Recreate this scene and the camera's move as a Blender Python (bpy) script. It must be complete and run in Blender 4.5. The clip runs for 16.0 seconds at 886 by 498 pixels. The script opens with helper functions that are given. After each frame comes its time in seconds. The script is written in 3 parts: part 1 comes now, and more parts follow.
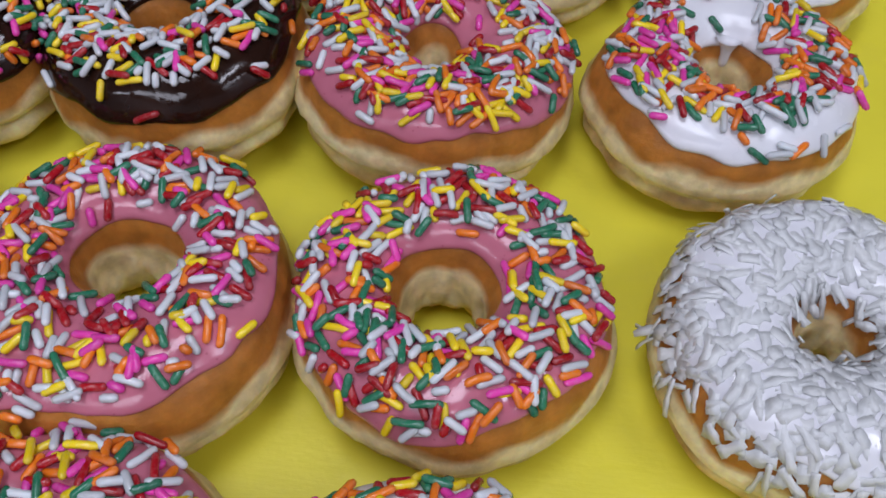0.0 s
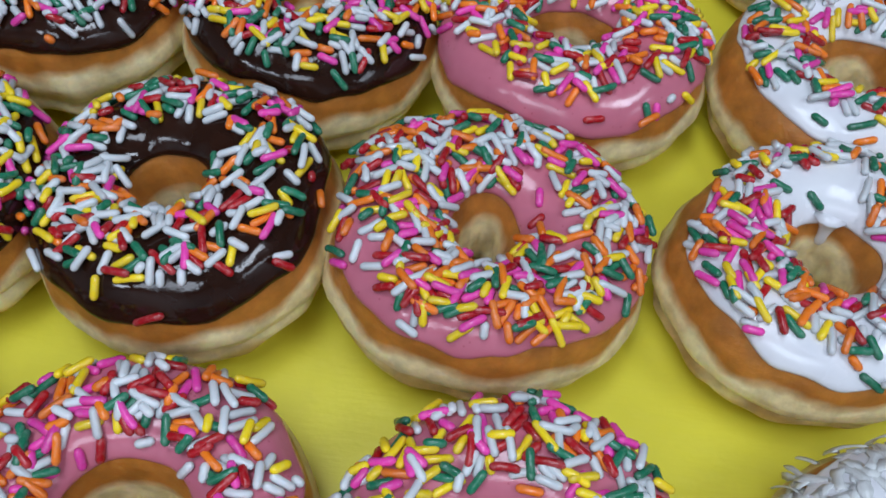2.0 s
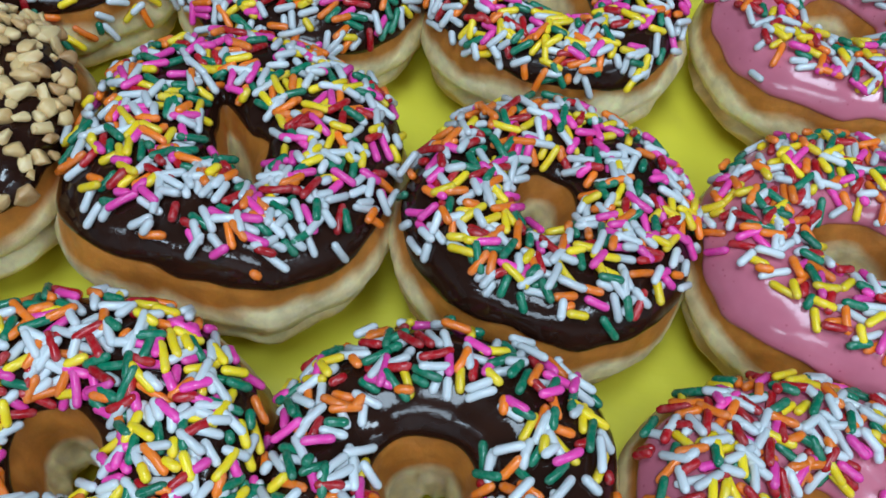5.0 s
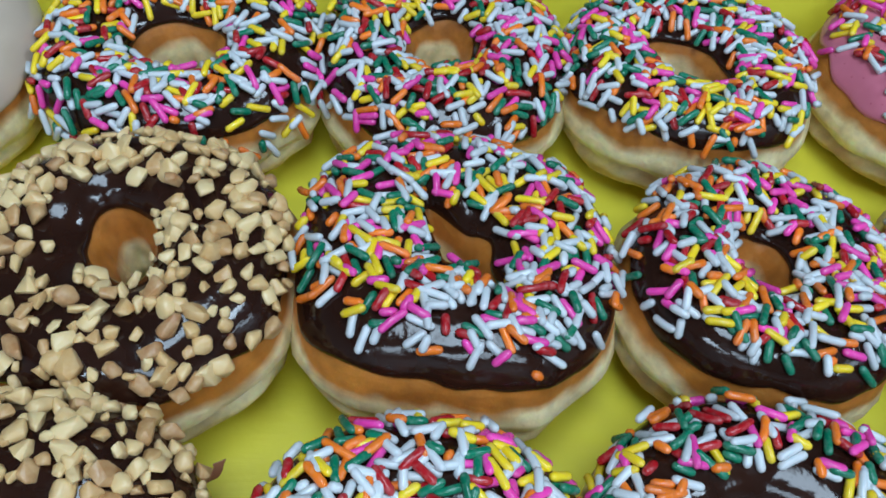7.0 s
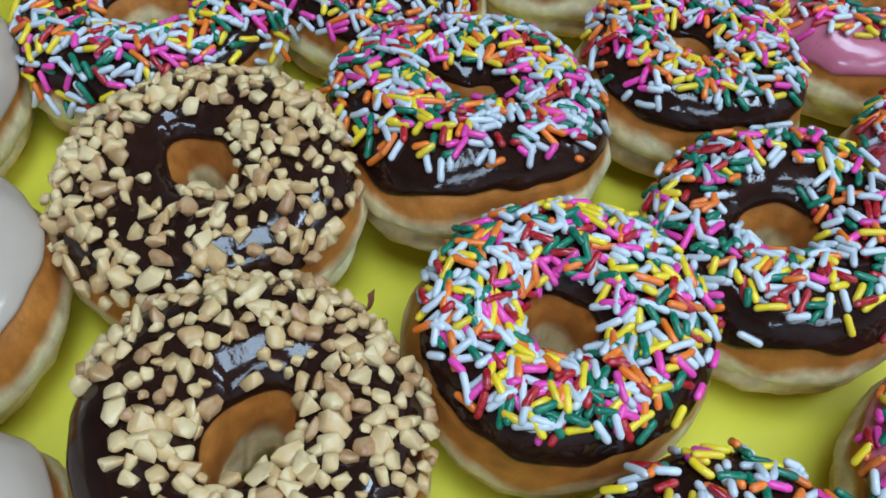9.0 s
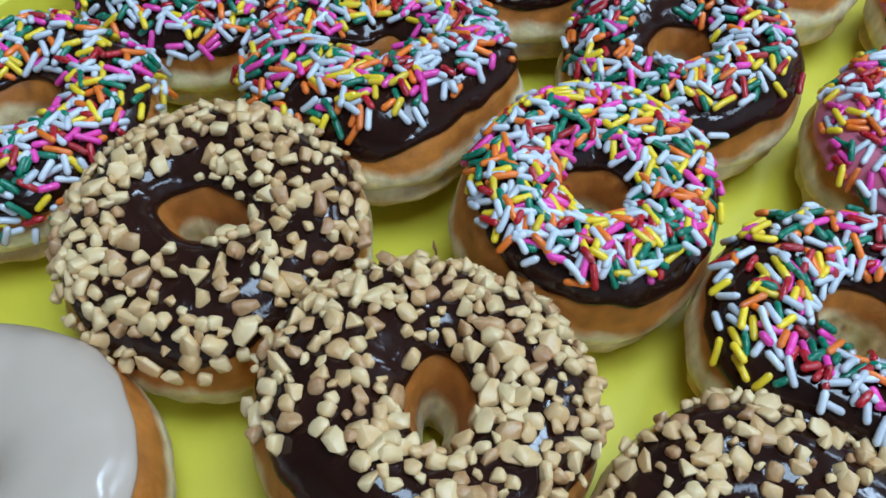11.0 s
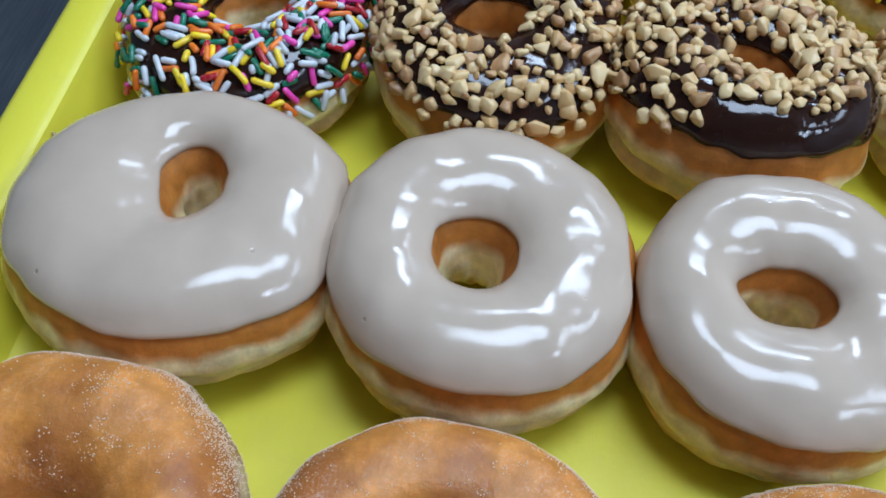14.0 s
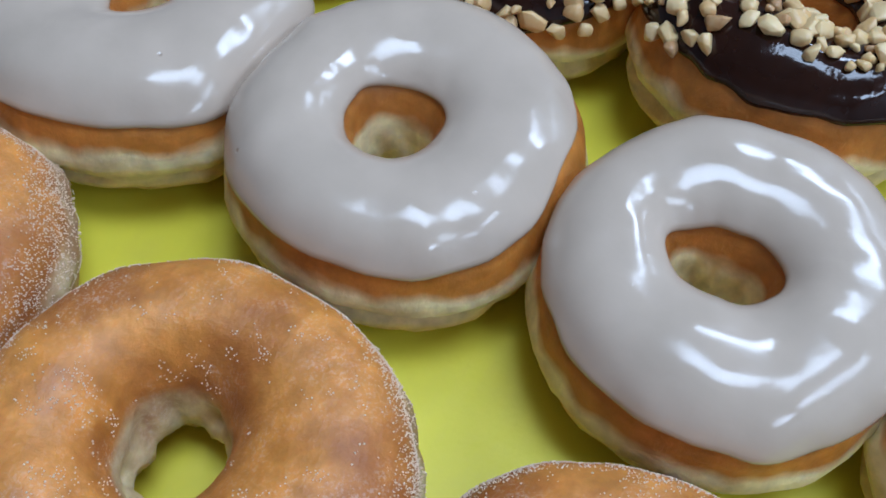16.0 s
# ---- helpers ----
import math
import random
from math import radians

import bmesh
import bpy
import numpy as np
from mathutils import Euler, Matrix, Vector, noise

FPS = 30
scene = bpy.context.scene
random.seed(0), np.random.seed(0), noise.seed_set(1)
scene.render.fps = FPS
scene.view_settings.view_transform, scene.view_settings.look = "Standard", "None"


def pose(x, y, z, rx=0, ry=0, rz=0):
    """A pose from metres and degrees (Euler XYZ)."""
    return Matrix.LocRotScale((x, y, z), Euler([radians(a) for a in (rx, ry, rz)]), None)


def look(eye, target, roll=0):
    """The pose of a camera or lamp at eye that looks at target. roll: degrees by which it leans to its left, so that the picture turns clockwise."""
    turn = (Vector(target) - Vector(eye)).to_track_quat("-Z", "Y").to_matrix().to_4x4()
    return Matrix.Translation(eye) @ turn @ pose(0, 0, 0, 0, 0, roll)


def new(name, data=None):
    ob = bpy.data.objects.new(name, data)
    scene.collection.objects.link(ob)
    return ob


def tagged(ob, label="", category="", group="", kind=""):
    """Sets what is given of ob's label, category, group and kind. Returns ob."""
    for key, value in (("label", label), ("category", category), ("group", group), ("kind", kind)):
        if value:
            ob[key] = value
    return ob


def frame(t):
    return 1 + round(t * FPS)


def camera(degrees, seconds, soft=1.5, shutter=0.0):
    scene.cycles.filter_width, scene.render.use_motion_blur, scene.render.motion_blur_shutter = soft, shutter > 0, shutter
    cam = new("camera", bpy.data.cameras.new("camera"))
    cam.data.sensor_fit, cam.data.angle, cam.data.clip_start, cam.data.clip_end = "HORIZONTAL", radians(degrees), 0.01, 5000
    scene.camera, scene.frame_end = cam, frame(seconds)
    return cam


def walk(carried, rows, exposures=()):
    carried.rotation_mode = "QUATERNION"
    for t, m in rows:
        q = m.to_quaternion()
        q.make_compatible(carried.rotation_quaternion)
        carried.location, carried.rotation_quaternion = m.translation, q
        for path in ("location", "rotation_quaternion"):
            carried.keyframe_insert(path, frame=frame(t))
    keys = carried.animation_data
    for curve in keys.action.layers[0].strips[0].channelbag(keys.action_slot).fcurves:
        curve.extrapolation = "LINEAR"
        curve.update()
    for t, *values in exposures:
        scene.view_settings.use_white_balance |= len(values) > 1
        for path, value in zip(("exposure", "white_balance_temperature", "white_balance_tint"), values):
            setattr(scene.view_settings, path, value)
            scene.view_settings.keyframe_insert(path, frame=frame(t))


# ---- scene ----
cam = camera(52.8, 16.0, 1.7)
PATH = [
    (0, (0.19615, -0.23348, 0.24455), (0.18199, -0.06858, -0.00566), 2.10),
    (0.5, (0.18812, -0.21168, 0.24361), (0.17395, -0.04821, -0.00754), 2.74),
    (1, (0.18206, -0.19078, 0.24427), (0.16771, -0.02863, -0.00772), 3.06),
    (1.5, (0.17684, -0.17098, 0.24587), (0.16158, -0.01114, -0.00755), 2.82),
    (2, (0.17357, -0.15737, 0.24489), (0.15857, 0.00127, -0.00929), 2.98),
    (2.5, (0.17132, -0.14013, 0.24512), (0.15660, 0.01700, -0.01001), 3.09),
    (3, (0.16407, -0.12056, 0.24334), (0.15043, 0.03518, -0.01270), 3.66),
    (3.5, (0.14212, -0.10849, 0.23983), (0.13108, 0.04697, -0.01651), 4.78),
    (4, (0.11473, -0.09988, 0.23850), (0.10583, 0.05650, -0.01737), 5.79),
    (4.2, (0.10621, -0.09466, 0.23801), (0.09876, 0.06210, -0.01767), 6.28),
    (6.3, (0.03923, -0.07618, 0.23524), (0.04212, 0.09652, -0.01005), 6.27),
    (6.5, (0.02859, -0.07434, 0.23939), (0.03565, 0.09964, -0.00491), 6.32),
    (7, (-0.00896, -0.08016, 0.23857), (0.01650, 0.09648, -0.00257), 7.47),
    (7.5, (-0.03785, -0.09536, 0.24019), (0.01055, 0.08056, 0.00205), 8.42),
    (8, (-0.06465, -0.11259, 0.24592), (0.00118, 0.06179, 0.01086), 8.13),
    (8.5, (-0.07952, -0.12908, 0.23922), (-0.00270, 0.04074, 0.00415), 7.21),
    (8.7, (-0.08549, -0.12978, 0.24116), (-0.00431, 0.03721, 0.00552), 6.82),
    (10.8, (-0.16569, -0.08766, 0.24449), (-0.01453, 0.01504, 0.00657), 3.64),
    (11, (-0.17786, -0.08059, 0.24443), (-0.02132, 0.01329, 0.00635), 3.08),
    (11.5, (-0.20951, -0.06174, 0.23860), (-0.04107, 0.00977, 0.00087), 2.99),
    (12, (-0.22887, -0.04735, 0.24049), (-0.05359, 0.00545, 0.00282), 2.70),
    (12.5, (-0.25661, -0.02815, 0.24223), (-0.07876, 0.01071, 0.00377), 2.51),
    (13, (-0.28601, -0.00552, 0.24421), (-0.10593, 0.02062, 0.00570), 2.81),
    (13.5, (-0.31390, 0.02766, 0.24146), (-0.13274, 0.04567, 0.00302), 2.84),
    (14, (-0.32518, 0.05795, 0.24029), (-0.14534, 0.07257, 0.00062), 2.50),
    (14.5, (-0.33513, 0.08083, 0.23566), (-0.15673, 0.09779, -0.00493), 2.02),
    (15, (-0.34516, 0.07240, 0.21900), (-0.17020, 0.10205, -0.02289), 1.27),
    (15.5, (-0.32938, 0.03233, 0.20913), (-0.16138, 0.08161, -0.03448), 1.23),
    (16, (-0.30850, -0.01655, 0.20413), (-0.15223, 0.05538, -0.04164), 2.08),
]
EXPOSURES = [(0, -0.44, 7250, 31), (1.5, -0.28, 7000, 23), (3, -0.2, 6600, 13), (4, -0.04, 6450, 9), (7.5, 0.0, 6200, 10), (11, 0.1, 5850, 12), (12.5, 0.16, 5900, 13), (14, 0.18, 6100, 17), (14.8, 0.18, 6150, 18), (16, 0.08, 5850, 18)]
walk(cam, [(t, look(eye, target, roll)) for t, eye, target, roll in PATH], EXPOSURES)

# ---- light: a closed kitchen with ceiling panels ----
def area_lamp(name, size_x, size_y, watts, colour, m):
    data = bpy.data.lights.new(name, "AREA")
    data.shape, data.size, data.size_y, data.energy, data.color = "RECTANGLE", size_x, size_y, watts, colour
    ob = new(name, data)
    ob.matrix_world = m
    return ob


COOL = (0.66, 0.84, 1.0)
# ceiling panels: place, size along x and y, watts
for lx, ly, sx, sy, watts in ((-0.05, -0.28, 0.55, 0.95, 21), (1.3, -0.5, 0.3, 0.85, 17), (-0.1, -1.75, 1.2, 0.5, 18), (-1.4, -1.9, 0.6, 0.3, 11), (2.5, -1.3, 0.4, 1.0, 10)):
    area_lamp("ceiling_panel_lamp", sx, sy, watts, COOL, pose(lx, ly, 1.72))
world = bpy.data.worlds.new("world")
scene.world = world
world.use_nodes = True
world.node_tree.nodes["Background"].inputs[0].default_value = (0.75, 0.85, 1.0, 1)
world.node_tree.nodes["Background"].inputs[1].default_value = 0.3


# ---- materials ----
class Nodes:
    """A short way to write a node material."""

    def __init__(self, name, rough=0.5, metal=0.0):
        self.mat = bpy.data.materials.new(name)
        self.mat.use_nodes = True
        self.tree = self.mat.node_tree
        self.bsdf = self.tree.nodes["Principled BSDF"]
        self.bsdf.inputs["Roughness"].default_value = rough
        self.bsdf.inputs["Metallic"].default_value = metal
        self.coord = self.tree.nodes.new("ShaderNodeTexCoord").outputs["Object"]

    def link(self, a, b):
        self.tree.links.new(a, b)

    def noise(self, scale, detail=3.0, rough=0.5, stretch=None):
        n = self.tree.nodes.new("ShaderNodeTexNoise")
        n.inputs["Scale"].default_value, n.inputs["Detail"].default_value, n.inputs["Roughness"].default_value = scale, detail, rough
        if stretch:
            m = self.tree.nodes.new("ShaderNodeMapping")
            m.inputs["Scale"].default_value = stretch
            self.link(self.coord, m.inputs["Vector"])
            self.link(m.outputs[0], n.inputs["Vector"])
        else:
            self.link(self.coord, n.inputs["Vector"])
        return n.outputs["Fac"]

    def ramp(self, fac, *stops):
        r = self.tree.nodes.new("ShaderNodeValToRGB")
        e = r.color_ramp.elements
        while len(e) < len(stops):
            e.new(0.5)
        for el, (p, c) in zip(e, stops):
            el.position = p
            el.color = (*c, 1) if isinstance(c, tuple) else (c, c, c, 1)
        self.link(fac, r.inputs[0])
        return r.outputs[0]

    def mix(self, fac, a, b, how="MIX"):
        m = self.tree.nodes.new("ShaderNodeMix")
        m.data_type, m.blend_type = "RGBA", how
        for k, v in ((0, fac), (6, a), (7, b)):
            socket = m.inputs[k]
            if isinstance(v, (int, float)):
                socket.default_value = v if k == 0 else (v, v, v, 1)
            elif isinstance(v, tuple):
                socket.default_value = (*v, 1)
            else:
                self.link(v, socket)
        return m.outputs[2]

    def math(self, op, a, b=0.0):
        m = self.tree.nodes.new("ShaderNodeMath")
        m.operation = op
        for socket, v in zip(m.inputs, (a, b)):
            if isinstance(v, (int, float)):
                socket.default_value = v
            else:
                self.link(v, socket)
        return m.outputs[0]

    def colour(self, c):
        if isinstance(c, tuple):
            self.bsdf.inputs["Base Color"].default_value = (*c, 1)
        else:
            self.link(c, self.bsdf.inputs["Base Color"])

    def rough(self, r):
        self.link(r, self.bsdf.inputs["Roughness"])

    def bump(self, height, distance, strength=1.0):
        b = self.tree.nodes.new("ShaderNodeBump")
        b.inputs["Distance"].default_value, b.inputs["Strength"].default_value = distance, strength
        self.link(height, b.inputs["Height"])
        self.link(b.outputs[0], self.bsdf.inputs["Normal"])

    def soft(self, weight, radius, scale):
        self.bsdf.inputs["Subsurface Weight"].default_value = weight
        self.bsdf.inputs["Subsurface Radius"].default_value = radius
        self.bsdf.inputs["Subsurface Scale"].default_value = scale


def dough_material(name, crust, belt, base, sugared=False):
    """Fried dough: a brown crown, a pale belt round the middle and a lighter brown underside, by the height in the ring."""
    n = Nodes(name, 0.5)
    sep = n.tree.nodes.new("ShaderNodeSeparateXYZ")
    n.link(n.coord, sep.inputs[0])
    wobble = n.noise(55, 2)
    z = n.math("ADD", sep.outputs[2], n.math("MULTIPLY", n.math("SUBTRACT", wobble, 0.5), 0.013))
    h = n.math("DIVIDE", z, 0.040)
    band = n.ramp(h, (0.0, base), (0.17, base), (0.26, belt), (0.56, belt), (0.60, tuple(0.5 * a + 0.5 * b for a, b in zip(belt, crust))), (0.65, crust), (1.0, crust))
    mottle = n.ramp(n.noise(160, 5, 0.6), (0.3, 0.72), (0.72, 1.12))
    c = n.mix(1.0, band, mottle, "MULTIPLY")
    c = n.mix(1.0, c, n.ramp(n.noise(42, 3, 0.6), (0.35, (0.80, 0.74, 0.66)), (0.65, (1.10, 1.10, 1.08))), "MULTIPLY")
    pores = n.noise(900, 4, 0.7)
    if sugared:
        browned = n.ramp(n.noise(34, 5, 0.6), (0.43, 0.0), (0.60, 1.0))
        c = n.mix(n.math("MULTIPLY", browned, 0.7), c, (0.31, 0.082, 0.016))
        dust = n.ramp(n.noise(1300, 2, 0.6), (0.50, 0.0), (0.64, 1.0))
        patch = n.ramp(n.noise(80, 4, 0.6), (0.45, 0.0), (0.70, 0.32))
        c = n.mix(n.math("MULTIPLY", dust, patch), c, (0.80, 0.70, 0.60))
    n.colour(c)
    n.rough(n.ramp(n.noise(120, 3), (0.3, 0.32), (0.7, 0.58)))
    n.bump(n.math("ADD", n.math("MULTIPLY", pores, 0.5), n.noise(260, 3)), 0.0007, 0.55)
    n.soft(0.35, (1.0, 0.55, 0.22), 0.004)
    return n.mat


def icing_material(name, base, dark, rough, speck=None, relief=0.0006, gloss=0.5, fine=0.12, pits=False):
    n = Nodes(name, rough)
    c = n.mix(n.ramp(n.noise(75, 3), (0.32, 0.0), (0.7, 1.0)), dark, base)
    if speck:
        v = n.tree.nodes.new("ShaderNodeTexVoronoi")
        v.inputs["Scale"].default_value = 330
        n.link(n.coord, v.inputs["Vector"])
        c = n.mix(n.ramp(v.outputs["Distance"], (0.07, 0.45), (0.13, 0.0)), c, speck)
    dent = None
    if pits:
        v = n.tree.nodes.new("ShaderNodeTexVoronoi")
        v.inputs["Scale"].default_value = 75
        n.link(n.coord, v.inputs["Vector"])
        dent = n.ramp(v.outputs["Distance"], (0.03, 0.0), (0.065, 1.0))
        c = n.mix(n.ramp(v.outputs["Distance"], (0.02, 0.6), (0.055, 0.0)), c, (0.25, 0.16, 0.10))
    n.colour(c)
    n.bsdf.inputs["Specular IOR Level"].default_value = gloss
    n.rough(n.ramp(n.noise(110, 3), (0.35, rough * 0.75), (0.7, rough * 1.5)))
    height = n.math("ADD", n.noise(70, 2), n.math("MULTIPLY", n.noise(330, 2), fine))
    if dent:
        height = n.math("ADD", height, n.math("MULTIPLY", dent, 0.9))
    n.bump(height, relief, 0.5)
    return n.mat


def candy_material(name, base):
    n = Nodes(name, 0.22)
    info = n.tree.nodes.new("ShaderNodeObjectInfo")
    shade = n.ramp(info.outputs["Random"], (0.0, 0.8), (1.0, 1.12))
    c = n.mix(1.0, base, shade, "MULTIPLY")
    c = n.mix(n.ramp(n.noise(700, 2), (0.45, 0.0), (0.8, 0.12)), c, (0.75, 0.72, 0.7))
    n.colour(c)
    n.bump(n.noise(900, 2), 0.0002, 0.4)
    n.soft(0.15, (1.0, 0.6, 0.5), 0.0015)
    return n.mat


CRUST, BELT, BASE = (0.57, 0.208, 0.034), (0.93, 0.78, 0.46), (0.80, 0.55, 0.21)
MAT_DOUGH = dough_material("fried_dough", CRUST, BELT, BASE)
MAT_SUGAR_DOUGH = dough_material("cinnamon_sugar_dough", (0.80, 0.32, 0.062), (0.90, 0.74, 0.44), (0.72, 0.44, 0.14), True)
MAT_ICING = {
    "chocolate": icing_material("chocolate_icing", (0.030, 0.0098, 0.0055), (0.018, 0.006, 0.0035), 0.10, gloss=0.42, fine=0.4),
    "pink": icing_material("strawberry_icing", (0.64, 0.185, 0.25), (0.56, 0.15, 0.21), 0.15, (0.35, 0.03, 0.06), fine=0.22),
    "white": icing_material("vanilla_icing", (0.82, 0.82, 0.85), (0.76, 0.76, 0.80), 0.2),
    "maple": icing_material("maple_icing", (0.57, 0.445, 0.34), (0.53, 0.415, 0.315), 0.15, relief=0.0004, fine=0.2, pits=True),
}
CANDY = {
    "white": candy_material("white_candy", (0.65, 0.68, 0.70)),
    "pink": candy_material("hot_pink_candy", (0.90, 0.062, 0.40)),
    "red": candy_material("red_candy", (0.46, 0.008, 0.014)),
    "orange": candy_material("orange_candy", (0.95, 0.205, 0.014)),
    "yellow": candy_material("yellow_candy", (0.95, 0.66, 0.016)),
    "green": candy_material("green_candy", (0.005, 0.185, 0.095)),
}


def nut_material():
    n = Nodes("roasted_peanut", 0.36)
    info = n.tree.nodes.new("ShaderNodeObjectInfo")
    tone = n.ramp(info.outputs["Random"], (0.0, (0.80, 0.58, 0.29)), (0.45, (0.75, 0.50, 0.22)), (0.75, (0.66, 0.39, 0.15)), (1.0, (0.40, 0.17, 0.06)))
    c = n.mix(n.ramp(n.noise(210, 4, 0.6), (0.35, 0.0), (0.75, 0.5)), tone, (0.86, 0.68, 0.40))
    c = n.mix(n.ramp(n.noise(130, 3), (0.56, 0.0), (0.70, 0.5)), c, (0.52, 0.26, 0.08))
    n.colour(c)
    n.bump(n.noise(500, 4), 0.0004, 0.5)
    n.soft(0.15, (1.0, 0.6, 0.3), 0.002)
    return n.mat


def coconut_material():
    n = Nodes("shredded_coconut", 0.24)
    info = n.tree.nodes.new("ShaderNodeObjectInfo")
    n.colour(n.mix(1.0, n.ramp(info.outputs["Random"], (0.0, (0.88, 0.90, 0.90)), (1.0, (0.95, 0.96, 0.95))), n.ramp(n.noise(300, 3), (0.3, 0.9), (0.7, 1.05)), "MULTIPLY"))
    n.bump(n.noise(350, 3, 0.5, (1, 6, 1)), 0.0004, 0.5)
    clear = n.tree.nodes.new("ShaderNodeBsdfTranslucent")
    clear.inputs[0].default_value = (0.95, 0.97, 0.96, 1)
    blend = n.tree.nodes.new("ShaderNodeMixShader")
    blend.inputs[0].default_value = 0.3
    n.link(n.bsdf.outputs[0], blend.inputs[1])
    n.link(clear.outputs[0], blend.inputs[2])
    n.link(blend.outputs[0], n.tree.nodes["Material Output"].inputs[0])
    return n.mat


def sugar_material():
    n = Nodes("sugar_crystal", 0.55)
    n.colour((0.82, 0.63, 0.45))
    n.soft(0.2, (1, 1, 1), 0.001)
    return n.mat


def tray_material():
    n = Nodes("yellow_plastic", 0.35)
    c = n.mix(n.ramp(n.noise(9, 4, 0.6), (0.3, 0.0), (0.75, 1.0)), (0.74, 0.66, 0.045), (0.80, 0.72, 0.06))
    smear = n.ramp(n.noise(38, 5, 0.65), (0.58, 0.0), (0.75, 0.16))
    c = n.mix(smear, c, (0.62, 0.50, 0.10))
    n.colour(c)
    scuff = n.noise(60, 5, 0.7, (1, 9, 1))
    n.rough(n.ramp(scuff, (0.35, 0.3), (0.7, 0.5)))
    n.bump(n.math("ADD", n.noise(240, 3), n.math("MULTIPLY", scuff, 0.6)), 0.0003, 0.35)
    return n.mat


def steel_material():
    n = Nodes("brushed_steel", 0.34, 0.85)
    brushed = n.noise(26, 6, 0.7, (1, 22, 1))
    c = n.mix(n.ramp(brushed, (0.3, 0.0), (0.7, 1.0)), (0.14, 0.165, 0.20), (0.24, 0.27, 0.31))
    n.colour(n.mix(n.ramp(n.noise(14, 4), (0.5, 0.0), (0.72, 0.5)), c, (0.11, 0.13, 0.16)))
    n.rough(n.ramp(n.noise(11, 4), (0.3, 0.28), (0.7, 0.5)))
    n.bump(brushed, 0.0003, 0.4)
    return n.mat


def paint_material(name, base, rough=0.7):
    n = Nodes(name, rough)
    n.colour(n.mix(n.noise(3, 5, 0.6), tuple(v * 0.9 for v in base), base))
    n.bump(n.noise(90, 3), 0.001, 0.3)
    return n.mat


MAT_NUT, MAT_COCONUT, MAT_SUGAR = nut_material(), coconut_material(), sugar_material()
MAT_TRAY, MAT_STEEL = tray_material(), steel_material()
MAT_WALL, MAT_CEILING, MAT_FLOOR = (paint_material("wall_paint", (0.50, 0.51, 0.52)), paint_material("ceiling_paint", (0.58, 0.59, 0.60)),
                                    paint_material("floor_vinyl", (0.24, 0.22, 0.2), 0.45))


# ---- helpers for meshes ----
def mesh_of(name, verts, faces, material, smooth=True):
    me = bpy.data.meshes.new(name)
    me.from_pydata(verts, [], faces)
    me.materials.append(material)
    if smooth:
        me.polygons.foreach_set("use_smooth", [True] * len(me.polygons))
    me.update()
    return me


def child(name, me, parent, label="", m=None):
    ob = new(name, me)
    ob.parent = parent
    if m is not None:
        ob.matrix_basis = m
    return tagged(ob, label)


def box_object(name, lo, hi, material, bevel=0.0):
    bm = bmesh.new()
    bmesh.ops.create_cube(bm, size=1)
    for v in bm.verts:
        v.co = Vector([(a + b) / 2 + c * (b - a) for a, b, c in zip(lo, hi, v.co)])
    if bevel:
        bmesh.ops.bevel(bm, geom=bm.edges[:], offset=bevel, segments=2, affect="EDGES", profile=0.5)
    me = bpy.data.meshes.new(name)
    bm.to_mesh(me)
    bm.free()
    me.materials.append(material)
    return new(name, me)


# ---- the room that closes the place ----
X0, X1, Y0, Y1, ZF, ZC = -2.6, 2.8, -2.5, 2.7, -0.92, 1.78
tagged(box_object("floor", (X0, Y0, ZF - 0.1), (X1, Y1, ZF), MAT_FLOOR), "dark vinyl kitchen floor under the steel table", "floor", kind="structure")
tagged(box_object("ceiling", (X0, Y0, ZC), (X1, Y1, ZC + 0.1), MAT_CEILING), "plain white painted ceiling of the kitchen", "ceiling", kind="structure")
for nm, lo, hi in (("wall_west", (X0 - 0.1, Y0, ZF), (X0, Y1, ZC)), ("wall_east", (X1, Y0, ZF), (X1 + 0.1, Y1, ZC)),
                   ("wall_south", (X0 - 0.1, Y0 - 0.1, ZF), (X1 + 0.1, Y0, ZC)), ("wall_north", (X0 - 0.1, Y1, ZF), (X1 + 0.1, Y1 + 0.1, ZC))):
    tagged(box_object(nm, lo, hi, MAT_WALL), "plain pale grey painted kitchen wall", "wall", kind="structure")

# ---- steel work table ----
TABLE_Z = -0.004
table = tagged(new("work_table"), "brushed grey stainless steel work table under the tray", "table")
table.location = (0, 0, ZF)
top = box_object("tabletop", (-0.95, -0.62, TABLE_Z - 0.04 - ZF), (0.95, 0.62, TABLE_Z - ZF), MAT_STEEL, 0.004)
top.parent = table
for sx in (-0.88, 0.88):
    for sy in (-0.55, 0.55):
        leg = box_object("leg", (sx - 0.02, sy - 0.02, 0), (sx + 0.02, sy + 0.02, TABLE_Z - 0.04 - ZF), MAT_STEEL, 0.003)
        leg.parent = table


# ---- the yellow tray: a moulded sheet with sloped walls and a broad flat lip ----
TX0, TX1, TY0, TY1 = -0.395, 0.395, -0.265, 0.2010


